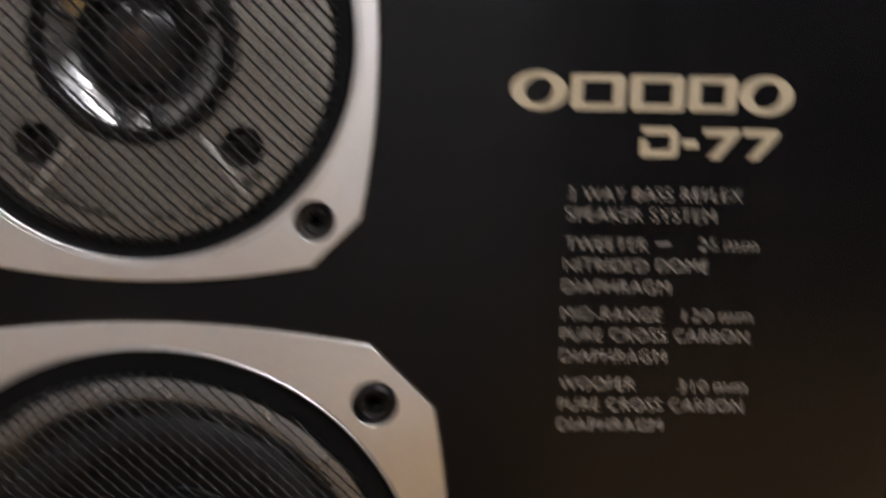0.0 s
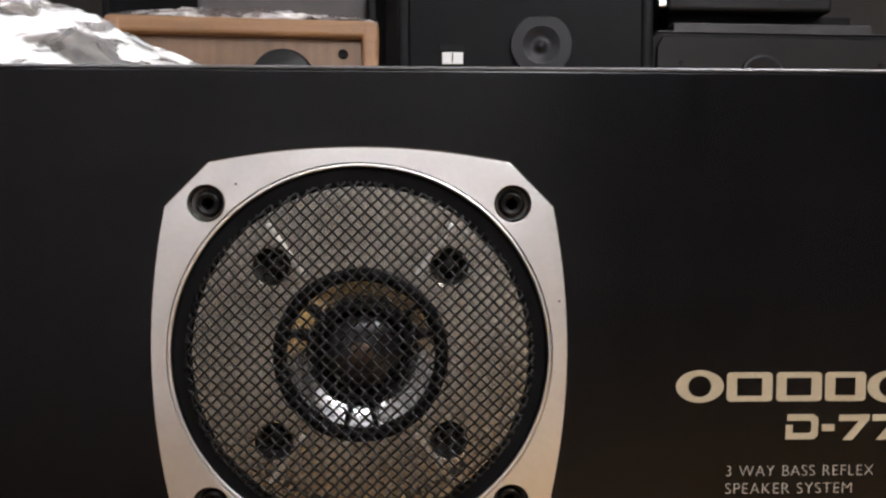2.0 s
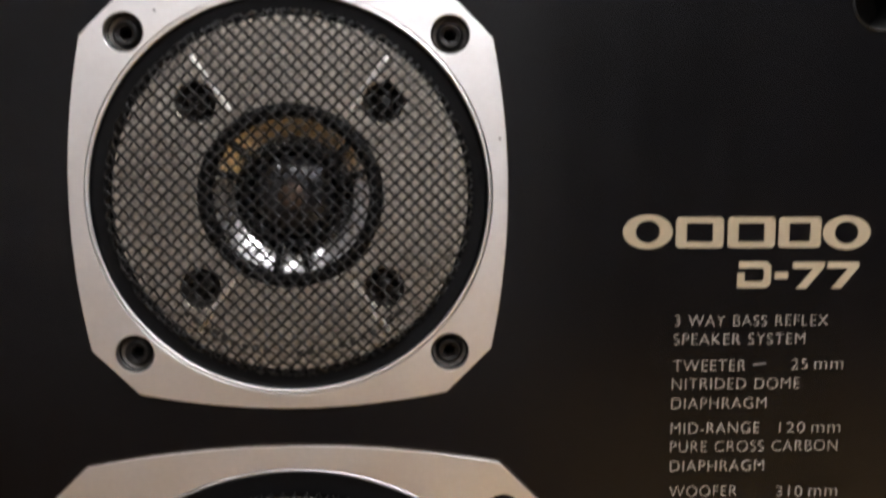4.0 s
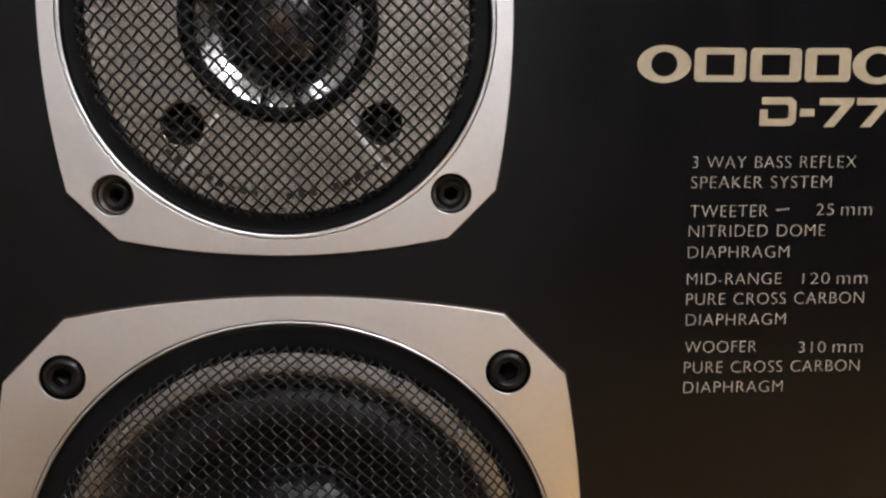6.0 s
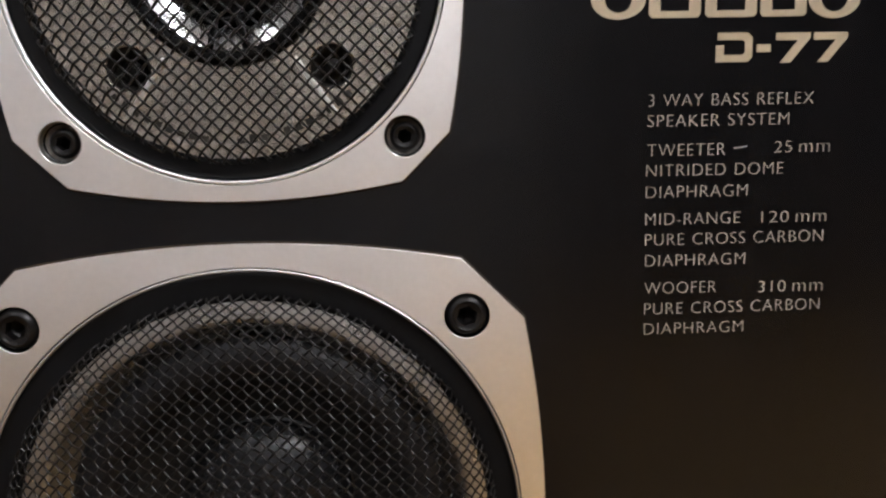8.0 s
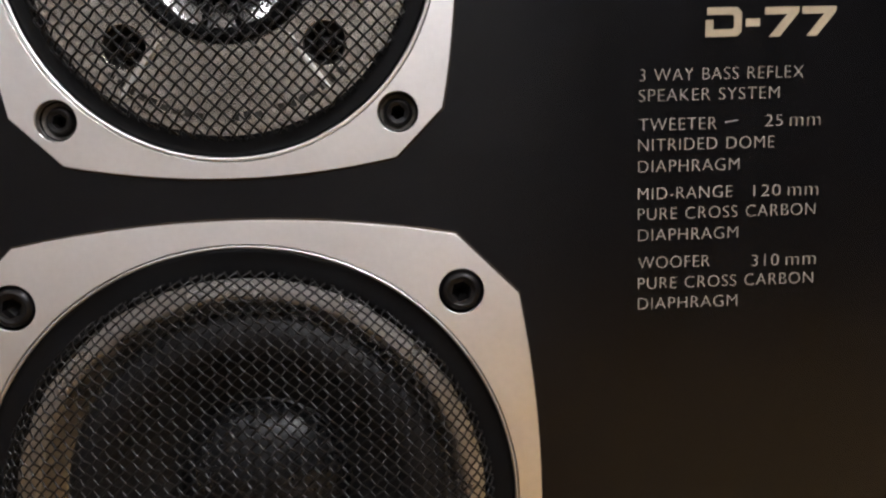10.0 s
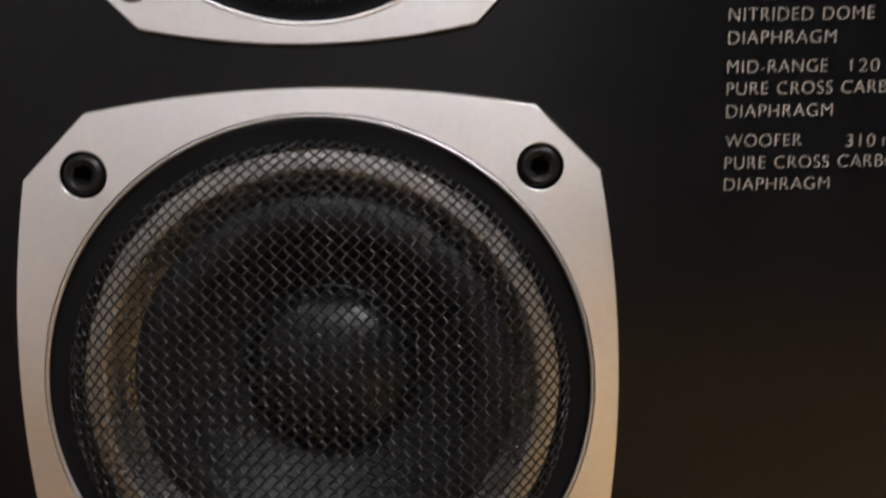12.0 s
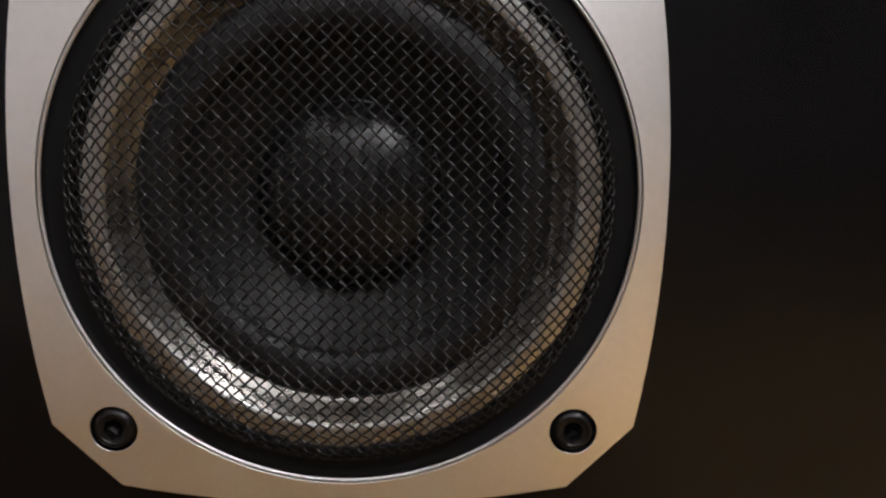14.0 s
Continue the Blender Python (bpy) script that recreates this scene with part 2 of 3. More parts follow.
def woven_dome(radius, top, rim, pitch, wire, cz, fold=0.0):
    """A domed grille of two layers of crossing wires, each waving over and under the other. fold: how much the cells close up towards the rim."""
    verts, faces = [], []
    sides = 5
    flat_radius = radius / (1 - fold)
    count = int(flat_radius / pitch)
    rng = random.Random(7)
    for layer in (0, 1):
        ca, sa = math.cos(math.pi / 4 + layer * math.pi / 2), math.sin(math.pi / 4 + layer * math.pi / 2)
        for k in range(-count, count + 1):
            v = k * pitch + rng.uniform(-0.03, 0.03) * pitch
            half = math.sqrt(max(flat_radius ** 2 - v * v, 0))
            if half < pitch * 0.7:
                continue
            n = max(6, int(2 * half / (pitch * 0.34)))
            base = len(verts)
            for i in range(n + 1):
                u = -half + 2 * half * i / n
                r = math.hypot(u, v) / flat_radius
                pull = 1 - fold * r ** 4
                y = rim + (top - rim) * (1 - r ** 9) ** 0.55 if r < 1 else rim
                wave = wire * 0.62 * math.cos(math.pi * u / pitch) * (1 if (k + layer) % 2 else -1)
                y += wave
                x, z = (u * ca - v * sa) * pull, (u * sa + v * ca) * pull
                for q in range(sides):
                    a = 2 * math.pi * q / sides
                    off = wire / 2 * math.cos(a)
                    verts.append((x - sa * off, y + wire / 2 * math.sin(a), cz + z + ca * off))
            for i in range(n):
                for q in range(sides):
                    p, o = base + i * sides, (q + 1) % sides
                    faces.append((p + q, p + o, p + sides + o, p + sides + q))
    me = bpy.data.meshes.new("wire_grille")
    me.from_pydata(verts, [], faces)
    me.shade_smooth()
    me.materials.append(M_WIRE)
    return me


def socket_screw(parent, x, z, f, r, mat):
    """A socket-head screw with a rounded head and a hexagonal recess; its face at y = f."""
    body = lathe([(r * 0.62, f + 0.0004), (r * 0.67, f), (r * 0.76, f + 0.0001), (r * 0.87, f + 0.0005), (r * 0.96, f + 0.0014), (r, f + 0.0028), (r, f + 0.006)], x, z, 28)
    head = part("screw", body, mat, parent, "black socket-head screw", smooth=True)
    hexa = bmesh.new()
    rim = [hexa.verts.new((x + r * 0.62 * math.cos(k * math.pi / 14), f + 0.0004, z + r * 0.62 * math.sin(k * math.pi / 14))) for k in range(28)]
    inner = [hexa.verts.new((x + r * 0.5 * math.cos(k * math.pi / 3 + 0.3), f + 0.0006, z + r * 0.5 * math.sin(k * math.pi / 3 + 0.3))) for k in range(6)]
    deep = [hexa.verts.new((x + r * 0.5 * math.cos(k * math.pi / 3 + 0.3), f + 0.0034, z + r * 0.5 * math.sin(k * math.pi / 3 + 0.3))) for k in range(6)]
    edges = [hexa.edges.new((loop[k], loop[(k + 1) % len(loop)])) for loop in (rim, inner) for k in range(len(loop))]
    bmesh.ops.triangle_fill(hexa, use_beauty=True, use_dissolve=False, edges=edges)
    bad = [g for g in hexa.faces if all(v in inner for v in g.verts)]
    bmesh.ops.delete(hexa, geom=bad, context="FACES_ONLY")
    for k in range(6):
        j = (k + 1) % 6
        hexa.faces.new((inner[k], inner[j], deep[j], deep[k]))
    tip = hexa.verts.new((x, f + 0.0060, z))
    for k in range(6):
        hexa.faces.new((deep[k], deep[(k + 1) % 6], tip))
    me = head.data
    bm = bmesh.new()
    bm.from_mesh(me)
    tmp = bpy.data.meshes.new("tmp")
    hexa.to_mesh(tmp)
    hexa.free()
    bm.from_mesh(tmp)
    bpy.data.meshes.remove(tmp)
    bm.to_mesh(me)
    bm.free()
    return head


# ---- room ----
def slab(name, x0, x1, y0, y1, z0, z1, mat, label, category):
    ob = part(name, box(x0, x1, y0, y1, z0, z1), mat)
    return tagged(ob, label, category, kind="structure")


slab("floor", -2.3, 2.3, -2.7, 1.9, -0.06, 0.0, M_FLOOR, "warm brown wooden floor of the room", "floor")
slab("ceiling", -2.3, 2.3, -1.85, 1.9, 2.3, 2.36, M_CEIL, "plain white painted ceiling with lamps", "ceiling")
slab("wall_north", -2.3, 2.3, 1.9, 2.0, 0.0, 2.3, M_DIM_WALL, "wall behind the stacked loudspeakers, its dimness put into the colour", "wall")
# unseen opening with lintel and recess, added to darken what the baffle mirrors
south = slab("wall_south", -2.3, 0.40, -1.95, -1.85, 0.0, 2.3, M_WALL, "plain off-white painted wall with a wide opening added for dark reflections", "wall")
part("lintel", box(0.401, 2.3, -1.95, -1.85, 1.62, 2.3), M_WALL, south)
slab("reflection_recess", 0.3, 2.4, -2.7, -2.6, 0.0, 1.72, M_RECESS, "unseen wall in the added opening, shade put into its grey", "wall")
slab("wall_west", -2.4, -2.3, -1.95, 2.0, 0.0, 2.3, M_WALL, "plain off-white painted side wall", "wall")
slab("wall_east", 2.3, 2.4, -2.7, 2.0, 0.0, 2.3, M_DIM_WALL, "plain side wall with shade put into its near-black colour", "wall")

# unseen sheet, added so the driver frames mirror a darker floor
floor_darkener = part("carpet", box(-1.3, 0.28, -1.80, -0.012, 0.0005, 0.010, 0.003), M_FLOOR_DARKENER)
tagged(floor_darkener, "unseen dark brown sheet added on the floor to dim its reflection", "carpet")


def ceiling_light(x, y, w, d):
    t = thing("ceiling_light", "unseen white ceiling lamp with a long glowing diffuser", "lamp", (x, y, 2.3), group="ceiling lamps")
    part("lamp_body", box(-w / 2 - 0.03, w / 2 + 0.03, -d / 2 - 0.03, d / 2 + 0.03, -0.05, 0.0, 0.006), M_LAMPBODY, t)
    part("diffuser", box(-w / 2, w / 2, -d / 2, d / 2, -0.075, -0.052, 0.01), M_LAMP, t, "glowing diffuser")


ceiling_light(1.0, -1.05, 0.60, 1.3)
# added wall washer: brightens the south wall that the frames mirror
ceiling_light(0.0, -1.66, 1.0, 0.16)
ceiling_light(-1.1, -1.0, 0.12, 0.9)

# ---- the loudspeaker ----
TOP, LEFT, RIGHT, DEEP = 0.7375, -0.198, 0.207, 0.37
TZ, MZ = 0.655, 0.5027
speaker = thing("loudspeaker", "black vintage three-way loudspeaker with silver-framed drivers and no grille cloth", "loudspeaker")

outline = [(LEFT, 0.0), (RIGHT, 0.0), (RIGHT, TOP), (LEFT, TOP)]
PEG = (0.1655, 0.7097)
baffle_bm = plate([outline, circle(0.0535, 0, TZ, 96), circle(0.0715, 0, MZ, 96), circle(0.0081, *PEG, 40),
                   *[circle(0.0048, sx * 0.044, TZ + sz * 0.044, 24) for sx in (-1, 1) for sz in (-1, 1)],
                   *[circle(0.0059, sx * 0.0598, MZ + sz * 0.0598, 24) for sx in (-1, 1) for sz in (-1, 1)]], 0.0, 0.021, 0.0006)
part("baffle", baffle_bm, M_BAFFLE, speaker, "satin black front baffle")
cab = bmesh.new()
add_box(cab, LEFT, LEFT + 0.02, 0.0215, DEEP, 0, TOP)
add_box(cab, RIGHT - 0.02, RIGHT, 0.0215, DEEP, 0, TOP)
add_box(cab, LEFT + 0.0205, RIGHT - 0.0205, 0.0215, DEEP, TOP - 0.02, TOP)
add_box(cab, LEFT + 0.0205, RIGHT - 0.0205, 0.0215, DEEP, 0, 0.02)
add_box(cab, LEFT + 0.0205, RIGHT - 0.0205, DEEP - 0.02, DEEP, 0.0205, TOP - 0.0205)
part("cabinet", cab, M_CABINET, speaker, "black cabinet")
# strip whose pale colour stands for the glint along the top edge
part("edge_strip", box(LEFT, RIGHT, 0.0004, 0.0205, TOP + 0.0002, TOP + 0.0012, 0.0004), M_EDGE, speaker, "top edge with its glint put into a pale colour")
part("grille_socket", lathe([(0.0056, 0.012), (0.0066, 0.0030), (0.0076, 0.0006), (0.0080, -0.0002), (0.0082, -0.0005), (0.0084, -0.0005), (0.0086, 0.0)], *PEG, 40),
     M_SOCKET, speaker, "round black socket for the grille cloth frame", smooth=True)
part("socket_floor", lathe([(0.0058, 0.0115), (0.0, 0.0115)], *PEG, 24), M_BLACK, speaker)


def crown(bm, cz, k, limit=-0.0004, slices=0):
    """Bend the front of a flat casting so that it falls back gently above and below its middle."""
    zs = [v.co.z for v in bm.verts]
    low, high = min(zs), max(zs)
    for i in range(1, slices):
        z = low + (high - low) * i / slices + 0.00003
        bmesh.ops.bisect_plane(bm, geom=bm.verts[:] + bm.edges[:] + bm.faces[:], dist=1e-7, plane_co=(0, 0, z), plane_no=(0, 0, 1))
    for v in bm.verts:
        if v.co.y < limit:
            v.co.y += k * (v.co.z - cz) ** 2
    return bm


T_CROWN, M_CROWN = 0.25, 0.19


def driver_frame(name, a, b, w, cz, opening, bolt, hole, bend, label):
    loops = [driver_outline(a, b, w, cz), circle(opening, 0, cz, 120)]
    for sx in (-1, 1):
        for sz in (-1, 1):
            loops.append(circle(hole, sx * bolt, cz + sz * bolt, 36))
    made = part(name, crown(plate(loops, -0.0026, -0.0001, 0.00012), cz, bend, slices=40), M_ALU, speaker, label)
    # slightly larger brown plate, added to draw the dark gap's shadow round the frame
    part("frame_gap_line", plate([driver_outline(a + 0.0004, b + 0.0005, w + 0.0006, cz), circle(opening + 0.002, 0, cz, 96), *loops[2:]], -0.0005, -0.0002), M_GAP_LINE, made, "thin dark brown plate added as the shadow line round the frame")
    return made


# tweeter
t_frame = driver_frame("tweeter_frame", 0.0431, 0.0557, 0.0601, TZ, 0.0559, 0.044, 0.0054, T_CROWN, "silver satin aluminium tweeter frame")
part("lip", crown(lathe([(0.0557, -0.0014), (0.0556, -0.0023), (0.0554, -0.0025), (0.0549, -0.0025), (0.0546, -0.0022), (0.0544, -0.0014)], 0, TZ, 120), TZ, T_CROWN), M_LIP, t_frame, "bright bevelled lip", smooth=True)
for sx in (-1, 1):
    for sz in (-1, 1):
        x, z = sx * 0.044, TZ + sz * 0.044
        part("screw_well", lathe([(0.0054, -0.0019), (0.0051, 0.0000), (0.0036, 0.0006)], x, z, 36), M_WELL, t_frame, smooth=True).location.y = 0.0005
        socket_screw(t_frame, x, z, -0.0006, 0.0040, M_SCREW)
part("gasket", crown(lathe([(0.0544, -0.0025), (0.0543, -0.0016), (0.0535, -0.0012), (0.0505, -0.0012), (0.0498, -0.0011), (0.0490, -0.0009), (0.0488, 0.0006)], 0, TZ, 96), TZ, T_CROWN, -0.002), M_BLACK, speaker, "black inner ring", smooth=True)
holes = [circle(0.0055, sx * 0.0257, TZ + sz * 0.0257, 36) for sx in (-1, 1) for sz in (-1, 1)]
t_plate = part("tweeter_plate", plate([circle(0.0493, 0, TZ, 96), circle(0.0235, 0, TZ, 96), *holes], -0.0008, 0.0012, 0.0003), M_PLATE, speaker, "satin silver tweeter face plate")
for sx in (-1, 1):
    for sz in (-1, 1):
        x, z = sx * 0.0257, TZ + sz * 0.0257
        part("mounting_hole", lathe([(0.0055, -0.0005), (0.0048, 0.0022), (0.0040, 0.0045), (0.0, 0.0047)], x, z, 32), M_BOLT, t_plate, smooth=True)
        part("small_screw", lathe([(0.0, 0.0022), (0.0022, 0.0024), (0.003, 0.0032), (0.003, 0.0046)], x, z, 20), M_SCREW, t_plate, smooth=True)
for deg in (55, 125, 235, 305):
    bm = box(-0.0007, 0.0007, -0.0016, -0.0006, 0.0285, 0.0466, 0.0003)
    bmesh.ops.rotate(bm, verts=bm.verts, cent=(0, 0, 0), matrix=Matrix.Rotation(radians(deg - 90), 3, "Y").inverted())
    bmesh.ops.translate(bm, verts=bm.verts, vec=(0, 0, TZ))
    part("rib", bm, M_LIP, t_plate, "thin bright raised rib")
rng = random.Random(3)
for k in range(22):
    if k in (9, 10, 14):
        continue
    deg = 228 + k * 4.0
    bm = box(-0.0009, 0.0009, -0.0010, -0.0007, -0.0011, 0.0011 * rng.uniform(0.2, 1))
    bmesh.ops.rotate(bm, verts=bm.verts, cent=(0, 0, 0), matrix=Matrix.Rotation(radians(deg + 90), 3, "Y").inverted())
    bmesh.ops.translate(bm, verts=bm.verts, vec=(0.0440 * math.cos(radians(deg)), 0, TZ + 0.0440 * math.sin(radians(deg))))
    part("print_bar", bm, M_ENGRAVED, t_plate)
phase = part("phase_ring", lathe([(0.0256, -0.0005), (0.0254, -0.0028), (0.0246, -0.0038), (0.0226, -0.0038), (0.0218, -0.0030), (0.0214, -0.0005)], 0, TZ, 96), M_BLACK, speaker, "black ring round the dome", smooth=True)
part("horn_throat", lathe([(0.0216, -0.0010), (0.0190, 0.0000), (0.0160, 0.0018), (0.0138, 0.0035)], 0, TZ, 96), M_RING, speaker, "bright conical throat", smooth=True)
for mid in (30, 150, 270):
    for off in (-12, 12):
        bm = box(-0.0008, 0.0008, -0.0028, -0.0006, 0.0135, 0.0222, 0.0003)
        bmesh.ops.rotate(bm, verts=bm.verts, cent=(0, 0, 0), matrix=Matrix.Rotation(radians(mid + off - 90), 3, "Y").inverted())
        bmesh.ops.translate(bm, verts=bm.verts, vec=(0, 0, TZ))
        part("strut", bm, M_BLACK, phase)
part("inner_ring", lathe([(0.0145, 0.0032), (0.0143, 0.0002), (0.0136, -0.0004), (0.0128, 0.0002), (0.0126, 0.0050)], 0, TZ, 72), M_BLACK, phase, smooth=True)
part("dome", lathe([(0.0128, 0.0048)] + [(0.0125 * math.cos(a * math.pi / 20), 0.0048 - 0.0062 * math.sin(a * math.pi / 20)) for a in range(10)] + [(0.0, -0.0014)], 0, TZ, 64), M_DOME, speaker, "dark metal dome", smooth=True)
part("dome_tip", lathe([(0.0036, -0.0014), (0.003, -0.0019), (0.0, -0.0020)], 0, TZ, 32), M_BRASS, speaker, "brown centre of the dome", smooth=True)
grille = new("wire_grille", woven_dome(0.0503, -0.0088, -0.0022, 0.00256, 0.00070, TZ))
grille.parent = speaker
grille["label"] = "domed dark woven wire grille"

for x, z in ((0.0577, 0.6708), (-0.0352, 0.7045)):
    part("blemish", lathe([(0.00035, -0.0027), (0.0, -0.0028)], x, z, 10), M_ENGRAVED, t_frame, "tiny dark nick")

# midrange, a hair off the tweeter's axis
before = set(speaker.children)
m_frame = driver_frame("midrange_frame", 0.0586, 0.0755, 0.0810, MZ, 0.0747, 0.0598, 0.0062, M_CROWN, "silver satin aluminium midrange frame")
part("lip", crown(lathe([(0.0745, -0.0015), (0.0744, -0.0023), (0.0742, -0.0026), (0.0738, -0.0026), (0.0735, -0.0021)], 0, MZ, 140), MZ, M_CROWN), M_DULL_LIP, m_frame, "dull bevelled lip", smooth=True)
for sx in (-1, 1):
    for sz in (-1, 1):
        x, z = sx * 0.0598, MZ + sz * 0.0598
        part("screw_well", lathe([(0.0062, -0.0022), (0.0061, 0.0005), (0.0050, 0.0012)], x, z, 36), M_BLACK, m_frame, smooth=True).location.y = 0.0007
        socket_screw(m_frame, x, z, -0.0025, 0.0057, M_SCREW)
part("gasket", crown(lathe([(0.0735, -0.0021), (0.0733, -0.0013), (0.0722, -0.0009), (0.0695, -0.0008), (0.0670, -0.0008), (0.0656, -0.0006), (0.0651, 0.0008)], 0, MZ, 120), MZ, M_CROWN, -0.002), M_BLACK, speaker, "black inner ring", smooth=True)
part("basket_ring", lathe([(0.0672, 0.0008), (0.0660, 0.0004), (0.0630, 0.0000), (0.0606, -0.0003), (0.0596, -0.0002), (0.0590, 0.0006)], 0, MZ, 140), M_BASKET, speaker, "bright flat metal basket ring", smooth=True)
part("inner_slope", lathe([(0.0591, 0.0006), (0.0586, 0.0010), (0.0566, 0.0034), (0.0548, 0.0058), (0.0540, 0.0062)], 0, MZ, 120), M_SLOPE, speaker, "bevelled metal slope inside the bright ring", smooth=True)
roll = [(0.0544, 0.0066)] + [(0.0476 + 0.0064 * math.cos(a * math.pi / 12), 0.0068 - 0.0036 * math.sin(a * math.pi / 12)) for a in range(13)]
part("surround", lathe(roll, 0, MZ, 120), M_RUBBER, speaker, "black rolled surround", smooth=True)
part("cone", lathe([(0.0414, 0.0067), (0.0404, 0.0078), (0.0340, 0.0126), (0.0290, 0.0162), (0.0256, 0.0184), (0.0248, 0.0188)], 0, MZ, 120), M_CONE, speaker, "black woven carbon cone", smooth=True)
part("dust_cap", lathe([(0.0262, 0.0184), (0.0258, 0.0180)] + [(0.0254 * math.cos(a * math.pi / 32), 0.0180 - 0.0126 * math.sin(a * math.pi / 32)) for a in range(16)] + [(0.0, 0.0054)], 0, MZ, 96), M_CAP, speaker, "black domed dust cap", smooth=True)
grille = new("wire_grille", woven_dome(0.0675, -0.0088, -0.0020, 0.00260, 0.00060, MZ, 0.085))
grille.parent = speaker
grille["label"] = "domed dark woven wire grille"
for ob in set(speaker.children) - before:
    ob.location.x -= 0.0003
part("motor_back", lathe([(0.072, 0.022), (0.072, 0.05), (0.0, 0.05)], 0, MZ, 48), M_BLACK, speaker)
part("tweeter_back", lathe([(0.0538, 0.022), (0.0538, 0.04), (0.0, 0.04)], 0, TZ, 48), M_BLACK, speaker)

# printed marks: the maker's mark as plain shapes
mark = part("maker_mark", plate([[(0.1005 + 0.0072 * math.cos(a * math.pi / 24), 0.6448 + 0.0049 * math.sin(a * math.pi / 24)) for a in range(48)],
                                 [(0.1005 + 0.0035 * math.cos(a * math.pi / 24), 0.6448 + 0.0032 * math.sin(a * math.pi / 24)) for a in range(48)]], -0.00025, -0.0001), M_CREAM, speaker, "cream printed maker's mark")
part("mark_shape", plate([[(0.1583 + 0.0070 * math.cos(a * math.pi / 24), 0.6445 + 0.0049 * math.sin(a * math.pi / 24)) for a in range(48)],
                          [(0.1583 + 0.0035 * math.cos(a * math.pi / 24), 0.6445 + 0.0032 * math.sin(a * math.pi / 24)) for a in range(48)]], -0.00025, -0.0001), M_CREAM, mark)
for x0, x1 in ((0.1086, 0.1224), (0.1236, 0.1374), (0.1384, 0.1508)):
    z0, z1 = 0.6402, 0.6490
    slot = [(x0 + 0.0031, z0 + 0.0017), (x1 - 0.0031, z0 + 0.0017), (x1 - 0.0031, z1 - 0.0017), (x0 + 0.0031, z1 - 0.0017)]
    part("mark_shape", plate([[(x0 + 0.0008, z0), (x1 - 0.0008, z0), (x1, z0 + 0.0008), (x1, z1 - 0.0008), (x1 - 0.0008, z1), (x0 + 0.0008, z1), (x0, z1 - 0.0008), (x0, z0 + 0.0008)], slot], -0.00025, -0.0001), M_CREAM, mark)


def flat(points):
    return plate([points], -0.00025, -0.0001)


model = part("model_number", plate([[(0.1272, 0.6362), (0.1352, 0.6362), (0.1366, 0.6350), (0.1366, 0.6298), (0.1354, 0.6286), (0.1268, 0.6286), (0.1268, 0.6330), (0.1289, 0.6330), (0.1289, 0.6305),
                                     (0.1339, 0.6305), (0.1346, 0.6311), (0.1346, 0.6337), (0.1340, 0.6343), (0.1272, 0.6343)]], -0.00025, -0.0001), M_CREAM, speaker, "cream printed model number")
part("character", flat([(0.1378, 0.6331), (0.1416, 0.6331), (0.1416, 0.6311), (0.1378, 0.6311)]), M_CREAM, model)
for x in (0.1430, 0.1532):
    part("character", flat([(x, 0.6360), (x + 0.0093, 0.6360), (x + 0.0093, 0.6346), (x + 0.0041, 0.6283), (x + 0.0012, 0.6283), (x + 0.0060, 0.6341), (x, 0.6341)]), M_CREAM, model)
for text, x0, x1, z in (("3 WAY BASS REFLEX", 0.1088, 0.1540, 0.6192), ("SPEAKER SYSTEM", 0.1086, 0.1475, 0.6138), ("TWEETER", 0.1088, 0.1303, 0.6060), ("NITRIDED DOME", 0.1086, 0.1465, 0.6006),
                        ("DIAPHRAGM", 0.1086, 0.1368, 0.5948), ("MID-RANGE", 0.1086, 0.1350, 0.5874), ("PURE CROSS CARBON", 0.1086, 0.1586, 0.5818),
                        ("DIAPHRAGM", 0.1087, 0.1368, 0.5760), ("WOOFER", 0.1087, 0.1290, 0.5683), ("PURE CROSS CARBON", 0.1087, 0.1586, 0.5625), ("DIAPHRAGM", 0.1087, 0.1370, 0.5568)):
    part("printed_line", lettering(text, x0 + 0.0002, x1, z - 0.0002, 0.0032, thicken=-0.026), M_PRINT, speaker, "pale grey printed words " + text)
for text, x0, z in (("25", 0.1438, 0.6061), ("120", 0.1411, 0.5871), ("310", 0.1409, 0.5677)):
    size_line = part("printed_line", lettering(text, x0, 0.1486, z, 0.0031, thicken=-0.026), M_PRINT, speaker, "pale grey printed words " + text + " mm")
    part("unit", lettering("mm", 0.1508, 0.1592, z - 0.0004, 0.0023, thicken=-0.024), M_PRINT, size_line)
part("printed_dash", flat([(0.1327, 0.6058), (0.1362, 0.6063), (0.1362, 0.6066), (0.1327, 0.6062)]), M_FADED, speaker, "half rubbed-off dash")


